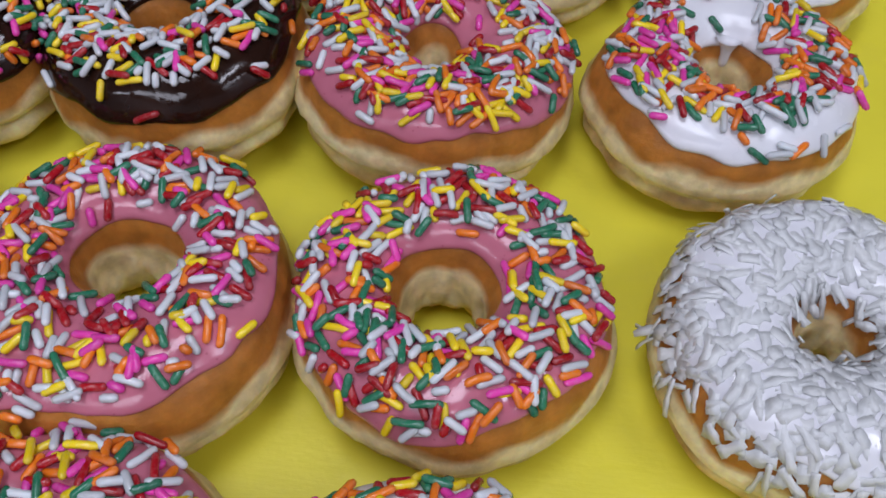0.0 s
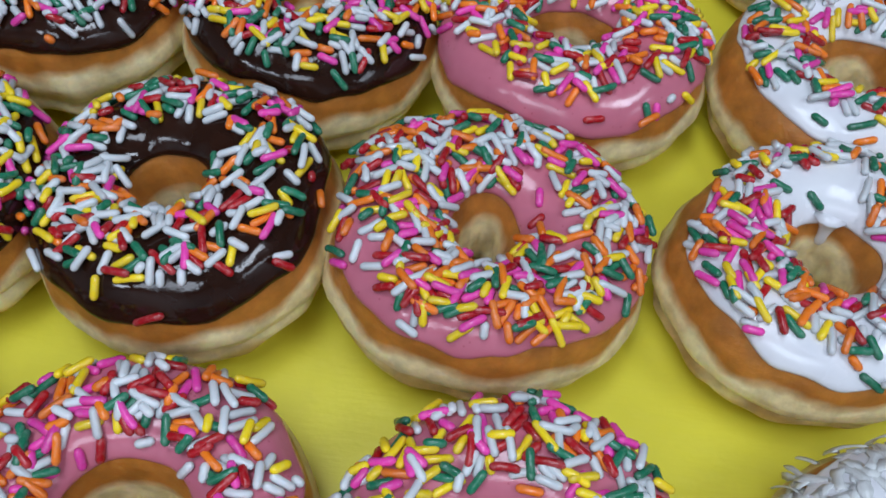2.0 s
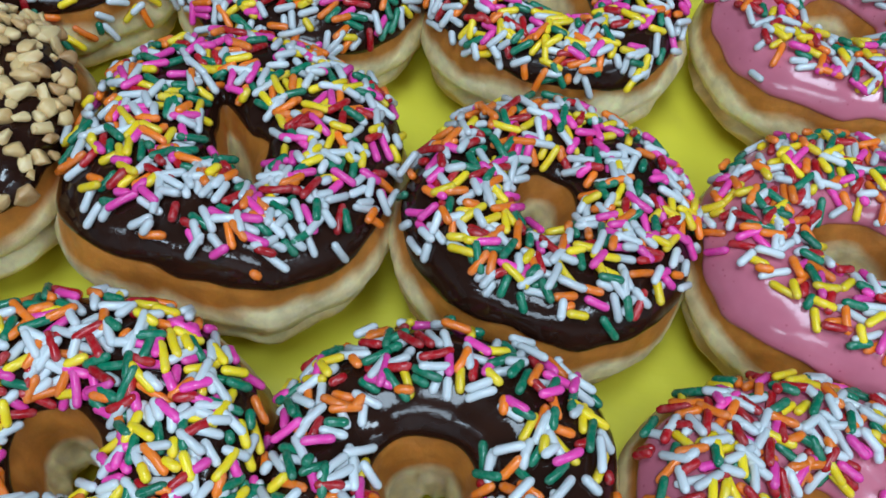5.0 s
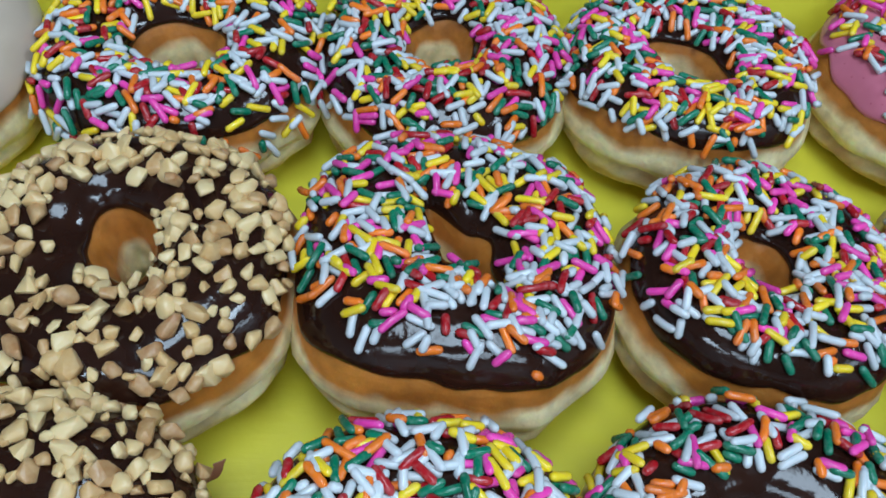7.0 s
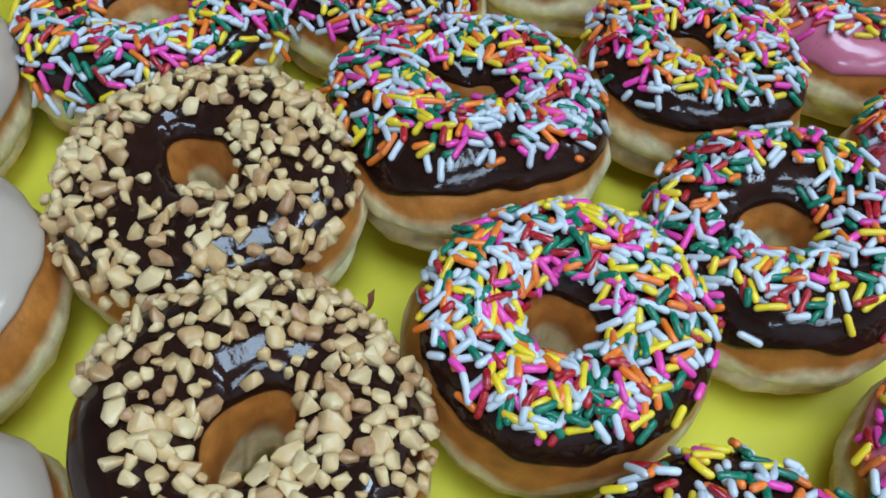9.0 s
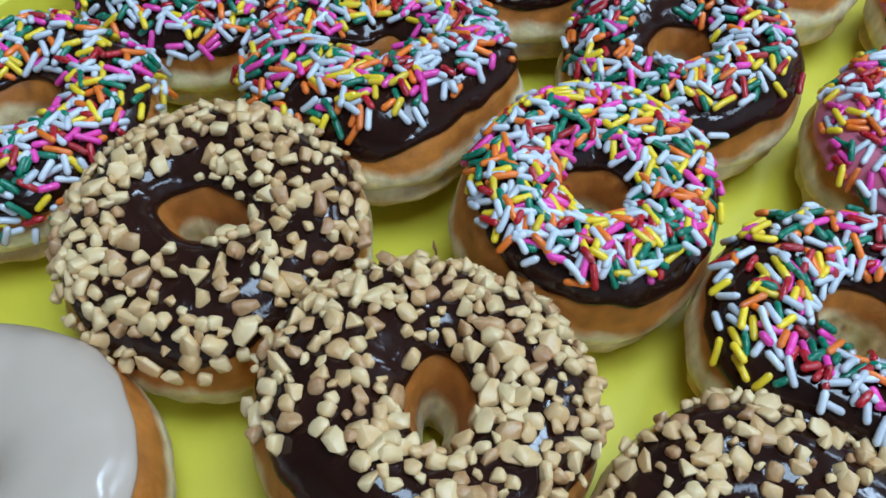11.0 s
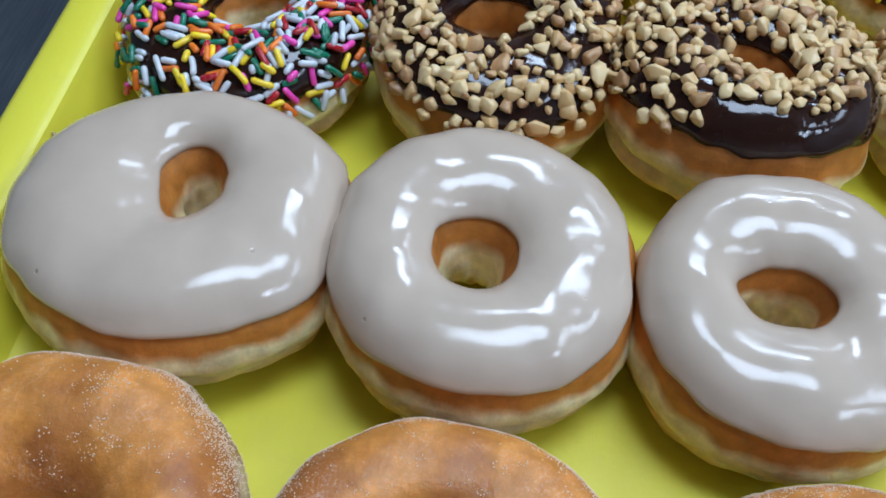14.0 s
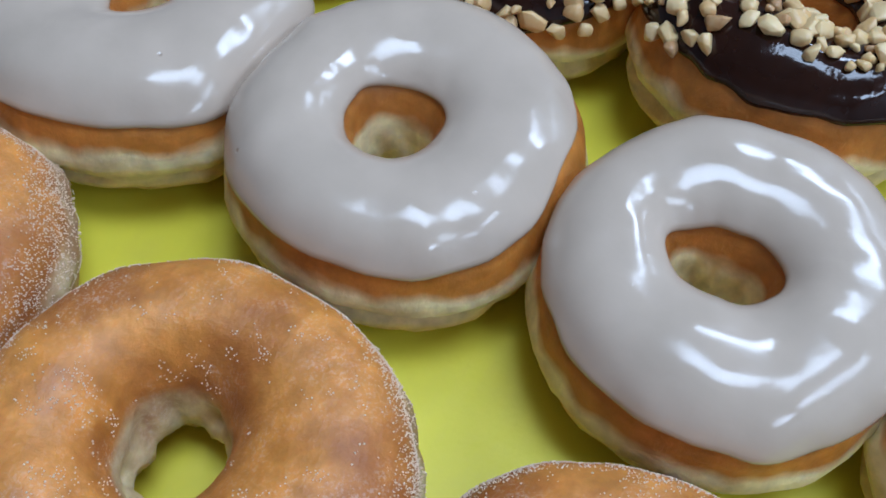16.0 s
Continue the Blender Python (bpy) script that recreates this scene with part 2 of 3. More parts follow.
def build_tray():
    def ring(grow, z, radius):
        pts = []
        for cx, cy, a0 in ((TX1, TY1, 0), (TX0, TY1, 90), (TX0, TY0, 180), (TX1, TY0, 270)):
            ox = cx + (grow - radius) * (1 if cx > 0 else -1)
            oy = cy + (grow - radius) * (1 if cy > 0 else -1)
            for k in range(9):
                a = radians(a0 + 90 * k / 8)
                pts.append((ox + radius * math.cos(a), oy + radius * math.sin(a), z))
        return pts
    H = 0.030
    section = [(-0.010, 0.0, 0.012), (-0.006, 0.0004, 0.014), (-0.003, 0.0018, 0.016), (-0.001, 0.005, 0.017), (0.0025, H - 0.004, 0.020),
               (0.0035, H - 0.0014, 0.021), (0.0055, H, 0.022), (0.0175, H, 0.030), (0.0195, H - 0.0008, 0.032), (0.0205, H - 0.003, 0.033),
               (0.0205, H - 0.012, 0.033), (0.0180, H - 0.012, 0.031), (0.0180, H - 0.004, 0.031), (0.006, H - 0.004, 0.024), (0.002, 0.002, 0.019),
               (-0.002, -0.004, 0.017)]
    verts = []
    for grow, z, r in section:
        verts += ring(grow, z, r)
    n = 36
    tray = tagged(new("serving_tray"), "bright yellow moulded plastic tray full of ring doughnuts", "tray")
    for name, first, last in (("floor_panel", 0, 2), ("side_wall", 2, 5), ("lip", 5, 12), ("underside", 12, 15)):
        faces = [(i * n + k, (i + 1) * n + k, (i + 1) * n + (k + 1) % n, i * n + (k + 1) % n) for i in range(first, last) for k in range(n)]
        if first == 0:
            faces.append(tuple(range(n)))
        if last == 15:
            faces.append(tuple(15 * n + k for k in range(n))[::-1])
        used = sorted({v for f in faces for v in f})
        slot = {v: i for i, v in enumerate(used)}
        child(name, mesh_of(name, [verts[v] for v in used], [tuple(slot[v] for v in f) for f in faces], MAT_TRAY), tray)
    return tray


build_tray()


# ---- doughnuts ----
class Ring:
    """The surface of one ring of dough: th runs round the ring, ph round its section (0 outside, 90 top, 180 hole)."""

    def __init__(self, seed, ro, ri, high, hole=(1.0, 1.0, 0.0), squash=(1.0, 1.0, 0.0), flats=(), off_centre=(0.0, 0.0)):
        self.off_centre = off_centre
        self.seed, self.ro, self.ri, self.high, self.hole, self.squash = seed, ro, ri, high, hole, squash
        self.flats = flats
        self.shift = Vector((seed * 7.31, seed * 3.77, seed * 1.93))

    def low(self, th, k, f=1.0):
        return noise.noise(Vector((math.cos(th) * f, math.sin(th) * f, k)) + self.shift)

    def radii(self, th):
        ea, eb, turn = self.hole
        a = th - radians(turn)
        ri = self.ri * ea * eb / math.sqrt((eb * math.cos(a)) ** 2 + (ea * math.sin(a)) ** 2) * (1 + 0.09 * self.low(th, 5, 0.8))
        sa, sb, turn = self.squash
        a = th - radians(turn)
        ro = self.ro * sa * sb / math.sqrt((sb * math.cos(a)) ** 2 + (sa * math.sin(a)) ** 2) * (1 + 0.055 * self.low(th, 1) + 0.02 * self.low(th, 9, 2.5))
        for turn, far in self.flats:
            k = math.cos(th - turn)
            if k > 0.2 and ro * k > far - 0.001:
                over = ro * k - (far - 0.001)
                ro = (far - 0.001 + 0.0035 * (1 - math.exp(-over / 0.0035))) / k
        return ro, ri

    def at(self, th, ph, off=0.0):
        ro, ri = self.radii(th)
        mid, half = (ro + ri) / 2, (ro - ri) / 2
        c, s = math.cos(ph), math.sin(ph)
        p = 0.86
        cx = math.copysign(abs(c) ** p, c)
        sz = math.copysign(abs(s) ** (p if s > 0 else 0.72), s)
        h = self.high * (1 + 0.05 * self.low(th, 3, 1.2))
        z = h * (0.47 + (0.53 if sz > 0 else 0.47) * sz)
        r = mid + half * cx * (1 - (0.14 * s * s if s < 0 and c > 0 else 0.0))
        u = z / self.high
        if c > 0:
            fold = math.exp(-((u - 0.29 - 0.07 * self.low(th, 21, 2.2)) / 0.05) ** 2)
            r -= 0.0058 * fold * max(0.15, 0.75 + 1.3 * self.low(th, 33, 2.0))
            r += 0.0014 * math.exp(-((u - 0.13) / 0.08) ** 2)
            belt = math.exp(-((u - 0.46) / 0.08) ** 2)
            r += 0.0016 * belt
        else:
            r -= 0.0022 * math.exp(-((u - 0.30) / 0.22) ** 2) + 0.0015 * max(0.0, 1 - u / 0.38)
            r += 0.0012 * math.exp(-((u - 0.42) / 0.10) ** 2) * (0.6 + self.low(th, 41, 3.0))
        q = Vector((r * math.cos(th) + self.off_centre[0] * (0.5 - 0.5 * c), r * math.sin(th) + self.off_centre[1] * (0.5 - 0.5 * c), z))
        d = noise.noise(q * 95 + self.shift) * (0.0007 if c > 0 else 0.0007 - 0.00045 * min(1.0, -2 * c)) + noise.noise(q * 260 + self.shift) * 0.00022 * (1.6 if u < 0.5 else 0.6)
        if c > 0 and u < 0.5:
            d += noise.noise(Vector((q.x * 110, q.y * 110, q.z * 260)) + self.shift) * 0.0012 * min(1.0, (0.5 - u) * 8)
        if c < -0.3 and u < 0.6:
            torn = noise.noise(Vector((q.x * 170, q.y * 170, q.z * 120)) + self.shift) + 0.5 * noise.noise(q * 420 + self.shift)
            d += 0.0024 * torn * min(1.0, (0.6 - u) * 5) + 0.0030 * max(0.0, 0.35 - u)
        nx, nz = c / half, s / (0.5 * h)
        ln = math.hypot(nx, nz)
        nx, nz = nx / ln, nz / ln
        q += Vector((nx * math.cos(th), nx * math.sin(th), nz)) * (d + off)
        q.z = max(q.z, 0.0004)
        return q

    def normal(self, th, ph):
        e = 0.02
        a = self.at(th + e, ph) - self.at(th - e, ph)
        b = self.at(th, ph + e) - self.at(th, ph - e)
        return a.cross(b).normalized()


def grid_faces(n, m, wrap):
    return [(i * m + j, ((i + 1) % n) * m + j, ((i + 1) % n) * m + (j + 1) % m, i * m + (j + 1) % m) for i in range(n) for j in range(m if wrap else m - 1)]


def dough_mesh(ring, material, n=92, m=60):
    verts = [ring.at(2 * math.pi * i / n, 2 * math.pi * j / m) for i in range(n) for j in range(m)]
    return mesh_of("dough", verts, grid_faces(n, m, True), material)


def icing_edges(ring, th, lo, hi, wave, slip):
    a = radians(lo + slip[1] * max(0.0, math.cos(th - radians(slip[0])))) + radians(wave) * ring.low(th, 51, 1.6) + radians(wave * 0.55) * ring.low(th, 57, 4.5)
    b = radians(hi) + radians(7) * ring.low(th, 63, 0.9)
    return a, b


def icing_mesh(ring, material, lo, hi, thick, wave=13, slip=(0, 0), n=112, m=26):
    verts = []
    for i in range(n):
        th = 2 * math.pi * i / n
        a, b = icing_edges(ring, th, lo, hi, wave, slip)
        for j in range(m):
            u = j / (m - 1)
            w = 0.5 - 0.5 * math.cos(math.pi * u)
            bead = min(1.0, math.sin(math.pi * min(max(u, 0.0), 1.0)) * 2.6) ** 0.5
            off = -0.0007 + (thick + 0.0007) * bead
            verts.append(ring.at(th, a + (b - a) * w, off))
    return mesh_of("icing", verts, grid_faces(n, m, False), material)


# candy rods: a few shapes, one mesh for each shape and colour
def rod_mesh(length, radius, bend, material):
    sides, rows = 7, []
    half = length / 2 - radius
    for x, r in ((-half - radius * 0.72, radius * 0.66), (-half, radius), (0, radius * 0.96), (half, radius), (half + radius * 0.72, radius * 0.66)):
        rows.append((x, r))
    verts, faces = [(-length / 2, bend * (length / 2) ** 2, 0)], []
    for x, r in rows:
        for k in range(sides):
            a = 2 * math.pi * k / sides
            verts.append((x, bend * x * x + r * math.cos(a), r * math.sin(a)))
    verts.append((length / 2, bend * (length / 2) ** 2, 0))
    for k in range(sides):
        faces.append((0, 1 + (k + 1) % sides, 1 + k))
        for i in range(len(rows) - 1):
            p, q = 1 + i * sides, 1 + (i + 1) * sides
            faces.append((p + k, p + (k + 1) % sides, q + (k + 1) % sides, q + k))
        last = 1 + (len(rows) - 1) * sides
        faces.append((len(verts) - 1, last + k, last + (k + 1) % sides))
    return mesh_of("sprinkle", verts, faces, material)


ROD_SHAPES = ((0.0070, 0.00120, 0), (0.0080, 0.00116, 8), (0.0060, 0.00122, 0), (0.0090, 0.00112, -14), (0.0050, 0.00124, 0), (0.0076, 0.00117, 30),
              (0.0036, 0.00126, 0), (0.0098, 0.00110, 5))
RODS = {c: [rod_mesh(*s, CANDY[c]) for s in ROD_SHAPES] for c in CANDY}
COLOURS = ["white"] * 36 + ["pink"] * 14 + ["red"] * 10 + ["orange"] * 11 + ["yellow"] * 14 + ["green"] * 16
WARM_COLOURS = ["white"] * 29 + ["pink"] * 14 + ["red"] * 14 + ["orange"] * 15 + ["yellow"] * 14 + ["green"] * 14


def nut_mesh(seed):
    rng = random.Random(seed)
    bm = bmesh.new()
    size = Vector((rng.uniform(0.0032, 0.0052), rng.uniform(0.0027, 0.0037), rng.uniform(0.0022, 0.0030)))
    for _ in range(18):
        p = Vector((rng.uniform(-1, 1), rng.uniform(-1, 1), rng.uniform(-1, 1)))
        p *= 0.9 / max(0.6, p.length) if p.length > 0.9 else 1.0
        p = p.normalized() * max(p.length, 0.72)
        bm.verts.new((p.x * size.x, p.y * size.y, p.z * size.z))
    hull = bmesh.ops.convex_hull(bm, input=bm.verts[:])
    bmesh.ops.delete(bm, geom=list({v for v in hull["geom_interior"] + hull["geom_unused"] if isinstance(v, bmesh.types.BMVert)}), context="VERTS")
    bmesh.ops.dissolve_limit(bm, angle_limit=radians(24), verts=bm.verts[:], edges=bm.edges[:])
    bmesh.ops.bevel(bm, geom=bm.edges[:], offset=0.00040, segments=1, affect="EDGES", clamp_overlap=True)
    bmesh.ops.triangulate(bm, faces=bm.faces[:])
    me = bpy.data.meshes.new("nut_piece")
    bm.to_mesh(me)
    bm.free()
    me.materials.append(MAT_NUT)
    me.polygons.foreach_set("use_smooth", [True] * len(me.polygons))
    return me


NUTS = [nut_mesh(k) for k in range(16)]


def flake_mesh(seed):
    rng = random.Random(100 + seed)
    length, width, curl, twist = rng.uniform(0.005, 0.0110), rng.uniform(0.0024, 0.0044), rng.uniform(10, 70), rng.uniform(-0.5, 0.5)
    verts, n = [], 6
    for i in range(n):
        x = (i / (n - 1) - 0.5) * length
        w = width * (0.55 + 0.45 * math.sin(math.pi * (0.15 + 0.7 * i / (n - 1)))) * rng.uniform(0.6, 1.3)
        a = twist * (i / (n - 1) - 0.5)
        for sy, sz in ((-1, -1), (1, -1), (1, 1), (-1, 1)):
            y, z = sy * w / 2, sz * 0.00022
            verts.append((x, y * math.cos(a) - z * math.sin(a), y * math.sin(a) + z * math.cos(a) - curl * x * x * 0.5))
    faces = [(0, 1, 2, 3), tuple(4 * (n - 1) + k for k in (3, 2, 1, 0))]
    for i in range(n - 1):
        for k in range(4):
            faces.append((4 * i + k, 4 * i + 4 + k, 4 * i + 4 + (k + 1) % 4, 4 * i + (k + 1) % 4))
    return mesh_of("coconut_flake", verts, faces, MAT_COCONUT)


FLAKES = [flake_mesh(k) for k in range(14)]


def lay_on(ring, th, ph, off, spin, tip=0.0, roll=0.0):
    """The pose of a piece that lies on the icing."""
    q, up = ring.at(th, ph, off), ring.normal(th, ph)
    east = Vector((-math.sin(th), math.cos(th), 0))
    side = up.cross(east).normalized()
    east = side.cross(up)
    m = Matrix((east, side, up)).transposed().to_4x4()
    m.translation = q
    return m @ pose(0, 0, 0, 0, 0, spin) @ pose(0, 0, 0, roll, tip, 0)


def scatter(ring, count, gap, lo, hi, bare, rng):
    """Places on the crown, spaced by gap, thinned out in the bare sectors (turn, half width, from, to, share kept)."""
    out, cells, tries = [], {}, 0
    while len(out) < count and tries < count * 40:
        tries += 1
        th, ph = rng.uniform(0, 2 * math.pi), radians(rng.uniform(lo, hi))
        q = ring.at(th, ph)
        if rng.random() > math.hypot(q.x, q.y) / ring.ro:
            continue
        d = math.degrees(ph)
        keep = 0.35 + 0.65 * math.exp(-((d - 95) / 34) ** 2)
        for turn, half, p0, p1, share in bare:
            da = (math.degrees(th) - turn + 180) % 360 - 180
            if abs(da) < half * (0.85 + 0.3 * rng.random()) and p0 <= d <= p1:
                keep = min(keep, share)
        if rng.random() > keep:
            continue
        key = (round(q.x / gap), round(q.y / gap), round(q.z / gap))
        near = False
        for dx in (-1, 0, 1):
            for dy in (-1, 0, 1):
                for dz in (-1, 0, 1):
                    for o in cells.get((key[0] + dx, key[1] + dy, key[2] + dz), ()):
                        near = near or (o - q).length < gap
        if near:
            continue
        cells.setdefault(key, []).append(q)
        out.append((th, ph))
    return out


def add_sprinkles(thing, ring, rng, count, bare, thick, palette, lo=20, hi=138, gap=0.0015):
    """The first 300 are pieces of their own; the rest of a dense coat is joined."""
    spots = scatter(ring, int(count * 1.15), gap, lo, hi, bare, rng)
    names = list(CANDY)
    verts, faces, slots, cells = [], [], [], {}
    cell = 0.004

    def room(m, reach):
        """How far the rod's ends and middle keep from the rods that lie there already."""
        best = 1.0
        for x in (-reach, 0.0, reach):
            q = m @ Vector((x, 0, 0))
            key = (int(q.x // cell), int(q.y // cell))
            for dx in (-1, 0, 1):
                for dy in (-1, 0, 1):
                    for o in cells.get((key[0] + dx, key[1] + dy), ()):
                        best = min(best, (o - q).length_squared)
        return best

    for k, (th, ph) in enumerate(spots):
        colour = rng.choice(palette)
        shape = min(int(abs(rng.gauss(0, 2.8))), 7)
        me, reach = RODS[colour][shape], ROD_SHAPES[shape][0] * 0.36
        own = k < 300
        choices = [lay_on(ring, th, ph, thick + 0.0007, rng.uniform(0, 360), rng.gauss(0, 4)) for _ in range(5)]
        free = [room(m, reach) for m in choices]
        m = choices[free.index(max(free))]
        if max(free) < 0.0017 ** 2:
            m = Matrix.Translation(m.to_3x3() @ Vector((0, 0, rng.uniform(0.0008, 0.0019)))) @ m
        for x in (-reach, -reach / 2, 0.0, reach / 2, reach):
            q = m @ Vector((x, 0, 0))
            cells.setdefault((int(q.x // cell), int(q.y // cell)), []).append(q)
        if own:
            child("sprinkle", me, thing, m=m)
        else:
            base = len(verts)
            verts += [m @ v.co for v in me.vertices]
            faces += [tuple(base + i for i in p.vertices) for p in me.polygons]
            slots += [names.index(colour)] * len(me.polygons)
    if verts:
        me = mesh_of("sprinkle_layer", verts, faces, CANDY[names[0]])
        for c in names[1:]:
            me.materials.append(CANDY[c])
        me.polygons.foreach_set("material_index", slots)
        tagged(child("sprinkle_layer", me, thing), kind="stuff")


def add_nuts(thing, ring, rng, count, bare, thick):
    for th, ph in scatter(ring, int(count * 1.35), 0.0029, 24, 130, bare, rng):
        m = lay_on(ring, th, ph, thick + rng.uniform(0.0002, 0.0016), rng.uniform(0, 360), rng.gauss(0, 25), rng.gauss(0, 25))
        child("nut_piece", rng.choice(NUTS), thing, m=m @ Matrix.Scale(rng.choice((0.55, 0.75, 0.9, 1.0, 1.15)), 4))


def add_coconut(thing, ring, rng, count, thick):
    for th, ph in scatter(ring, count, 0.0017, 18, 140, (), rng):
        m = lay_on(ring, th, ph, thick + rng.uniform(-0.0004, 0.0005), rng.gauss(90, 55), rng.gauss(0, 6), rng.gauss(0, 7))
        child("coconut_flake", rng.choice(FLAKES), thing, m=m)
    for k in range(64):
        # loose shreds that stick out over the rim and into the hole
        th = rng.uniform(0, 2 * math.pi)
        ph = radians(rng.uniform(4, 22) if k % 3 else rng.uniform(136, 150))
        m = lay_on(ring, th, ph, thick + rng.uniform(0.0004, 0.0016), rng.gauss(90, 22), rng.gauss(0, 16), rng.gauss(0, 20))
        child("coconut_flake", rng.choice(FLAKES), thing, m=m @ Matrix.Diagonal((1.15, 0.6, 1, 1)))


def add_sugar(thing, ring, rng, count):
    verts, faces = [], []
    rim = [(rng.uniform(0, 2 * math.pi), radians(rng.gauss(16, 15))) for _ in range(5200)]
    spots = scatter(ring, count, 0.0004, -25, 165, (), rng)
    for k, (th, ph) in enumerate(spots + rim):
        q = ring.at(th, ph, 0.0001)
        if k < len(spots) and noise.noise(q * 90 + ring.shift) + 0.8 * noise.noise(q * 300 + ring.shift) < rng.uniform(0.2, 1.0) - (0.95 if ph < 0.8 else 0.0):
            continue
        s = rng.uniform(0.00006, 0.00016)
        turn = Euler((rng.uniform(0, 6), rng.uniform(0, 6), rng.uniform(0, 6))).to_matrix()
        first = len(verts)
        for cx in (-1, 1):
            for cy in (-1, 1):
                for cz in (-1, 1):
                    verts.append(q + turn @ Vector((cx * s, cy * s, cz * s)))
        for f in ((0, 1, 3, 2), (4, 6, 7, 5), (0, 4, 5, 1), (2, 3, 7, 6), (0, 2, 6, 4), (1, 5, 7, 3)):
            faces.append(tuple(first + i for i in f))
    ob = child("sugar_dust", mesh_of("sugar_dust", verts, faces, MAT_SUGAR, smooth=False), thing, "scattered white sugar crystals")
    tagged(ob, kind="stuff")


def add_drip(thing, material, x, y, z, length, radius):
    """A tongue of icing that runs down into the hole."""
    verts, faces, n = [], [], 10
    rows = ((0.0, 2.4), (0.12, 1.7), (0.35, 1.05), (0.6, 0.8), (0.8, 0.85), (0.92, 0.65), (0.98, 0.35))
    for u, w in rows:
        for k in range(n):
            a = 2 * math.pi * k / n
            verts.append((x + radius * w * math.cos(a), y + radius * w * 0.8 * math.sin(a) + 0.0018 * (1 - u) ** 2, z - length * u))
    verts += [(x, y, z - length), (x, y + 0.0018, z)]
    for i in range(len(rows) - 1):
        for k in range(n):
            faces.append((i * n + k, (i + 1) * n + k, (i + 1) * n + (k + 1) % n, i * n + (k + 1) % n))
    last = (len(rows) - 1) * n
    faces += [(last + k, len(verts) - 2, last + (k + 1) % n) for k in range(n)] + [(k, (k + 1) % n, len(verts) - 1) for k in range(n)]
    child("drip", mesh_of("drip", verts, faces, material), thing, "white icing drip in the hole")


LABELS = {
    "chocolate": "ring doughnut with glossy dark chocolate icing and rainbow sprinkles",
    "pink": "ring doughnut with pink strawberry icing and rainbow sprinkles",
    "white": "ring doughnut with white vanilla icing and rainbow sprinkles",
    "nut": "ring doughnut with dark chocolate icing and chopped peanuts",
    "maple": "plain ring doughnut with smooth glossy maple icing",
    "coconut": "ring doughnut with white icing under shredded coconut",
    "sugar": "cinnamon sugar ring doughnut dusted with white sugar crystals",
}


def doughnut(kind, x, y, seed, ro=0.0455, ri=0.0135, high=0.0388, hole=(1, 1, 0), squash=(1, 1, 0), count=250, bare=(), edge=0, inner=141, tilt=(0, 0), reach=130, note="", flats=(), drip=None, off_centre=(0.0, 0.0), hang=6, slip=(0, 0)):
    rng = random.Random(seed * 13 + 5)
    thing = tagged(new("doughnut"), LABELS[kind] + note, "doughnut", "doughnuts on the tray")
    ring = Ring(seed, ro, ri, high, hole, squash, flats, off_centre)
    dough = dough_mesh(ring, MAT_SUGAR_DOUGH if kind == "sugar" else MAT_DOUGH)
    child("dough", dough, thing)
    turn = pose(0, 0, 0, tilt[0], tilt[1], 0)
    thing.matrix_basis = pose(x, y, 0.0003 - min((turn @ v.co).z for v in dough.vertices), tilt[0], tilt[1], 0)
    if kind == "sugar":
        add_sugar(thing, ring, rng, 17000)
        return thing
    mat = MAT_ICING[{"nut": "chocolate", "coconut": "white"}.get(kind, kind)]
    thick = 0.0016 if kind == "maple" else 0.0012
    edge = edge or {"maple": 24, "white": 33, "pink": 28}.get(kind, 26)
    child("icing", icing_mesh(ring, mat, edge, inner, thick, 6 if kind == "maple" else 12, slip), thing)
    if slip[1]:
        bare = (*bare, (slip[0], 65, 0, edge + slip[1] + 5, 0.0))
    if drip:
        add_drip(thing, mat, *drip)
    if kind == "nut":
        add_nuts(thing, ring, rng, count, bare, thick)
    elif kind == "coconut":
        add_coconut(thing, ring, rng, count, thick)
    elif kind != "maple":
        add_sprinkles(thing, ring, rng, count, bare, thick, COLOURS if kind == "chocolate" else WARM_COLOURS, edge + hang, reach)
    return thing


ORDERS = []


def order(kind, x, y, seed, ro=0.0455, **rest):
    ORDERS.append((kind, x, y, seed, ro, rest))


# far row, against the long wall of the tray
order("sugar", -0.2623, 0.1547, 1, ro=0.047, ri=0.011, high=0.0409, hole=(1.01, 1.22, 0), off_centre=(-0.0013, -0.0008), squash=(1.074, 0.945, 0), tilt=(-1.3, -2.3))
order("maple", -0.1670, 0.1495, 2, ro=0.051, ri=0.0085, high=0.0408, hole=(1.38, 0.71, 0), off_centre=(0.0086, -0.0014), squash=(0.934, 1.083, 0), tilt=(0.6, 3.0), slip=(150, 6))
order("chocolate", -0.0712, 0.1516, 3, ri=0.011, high=0.0386, hole=(1.15, 1.0, 0), off_centre=(-0.0005, -0.0024), squash=(1.087, 0.985, 0), tilt=(-1.8, -1.4), count=480, hang=-22)
order("chocolate", 0.0170, 0.1546, 4, ri=0.009, high=0.0391, hole=(0.92, 1.19, 0), off_centre=(-0.0022, 0.0016), squash=(0.956, 1.006, 0), tilt=(-0.1, -0.4), count=440)
order("chocolate", 0.1029, 0.1496, 5, ri=0.0095, high=0.0381, hole=(0.86, 1.56, 35), off_centre=(-0.0018, -0.0029), squash=(0.992, 0.946, 0), tilt=(-4.5, -2.5), count=440, bare=((330, 25, 0, 60, 0.2),))
order("pink", 0.1958, 0.1557, 6, ri=0.01, high=0.0389, hole=(0.99, 0.97, 0), off_centre=(-0.0001, 0.0003), squash=(0.981, 0.96, 0), tilt=(-1.9, 0.2), count=320, bare=((250, 60, 0, 62, 0.05), (180, 40, 0, 60, 0.2)))
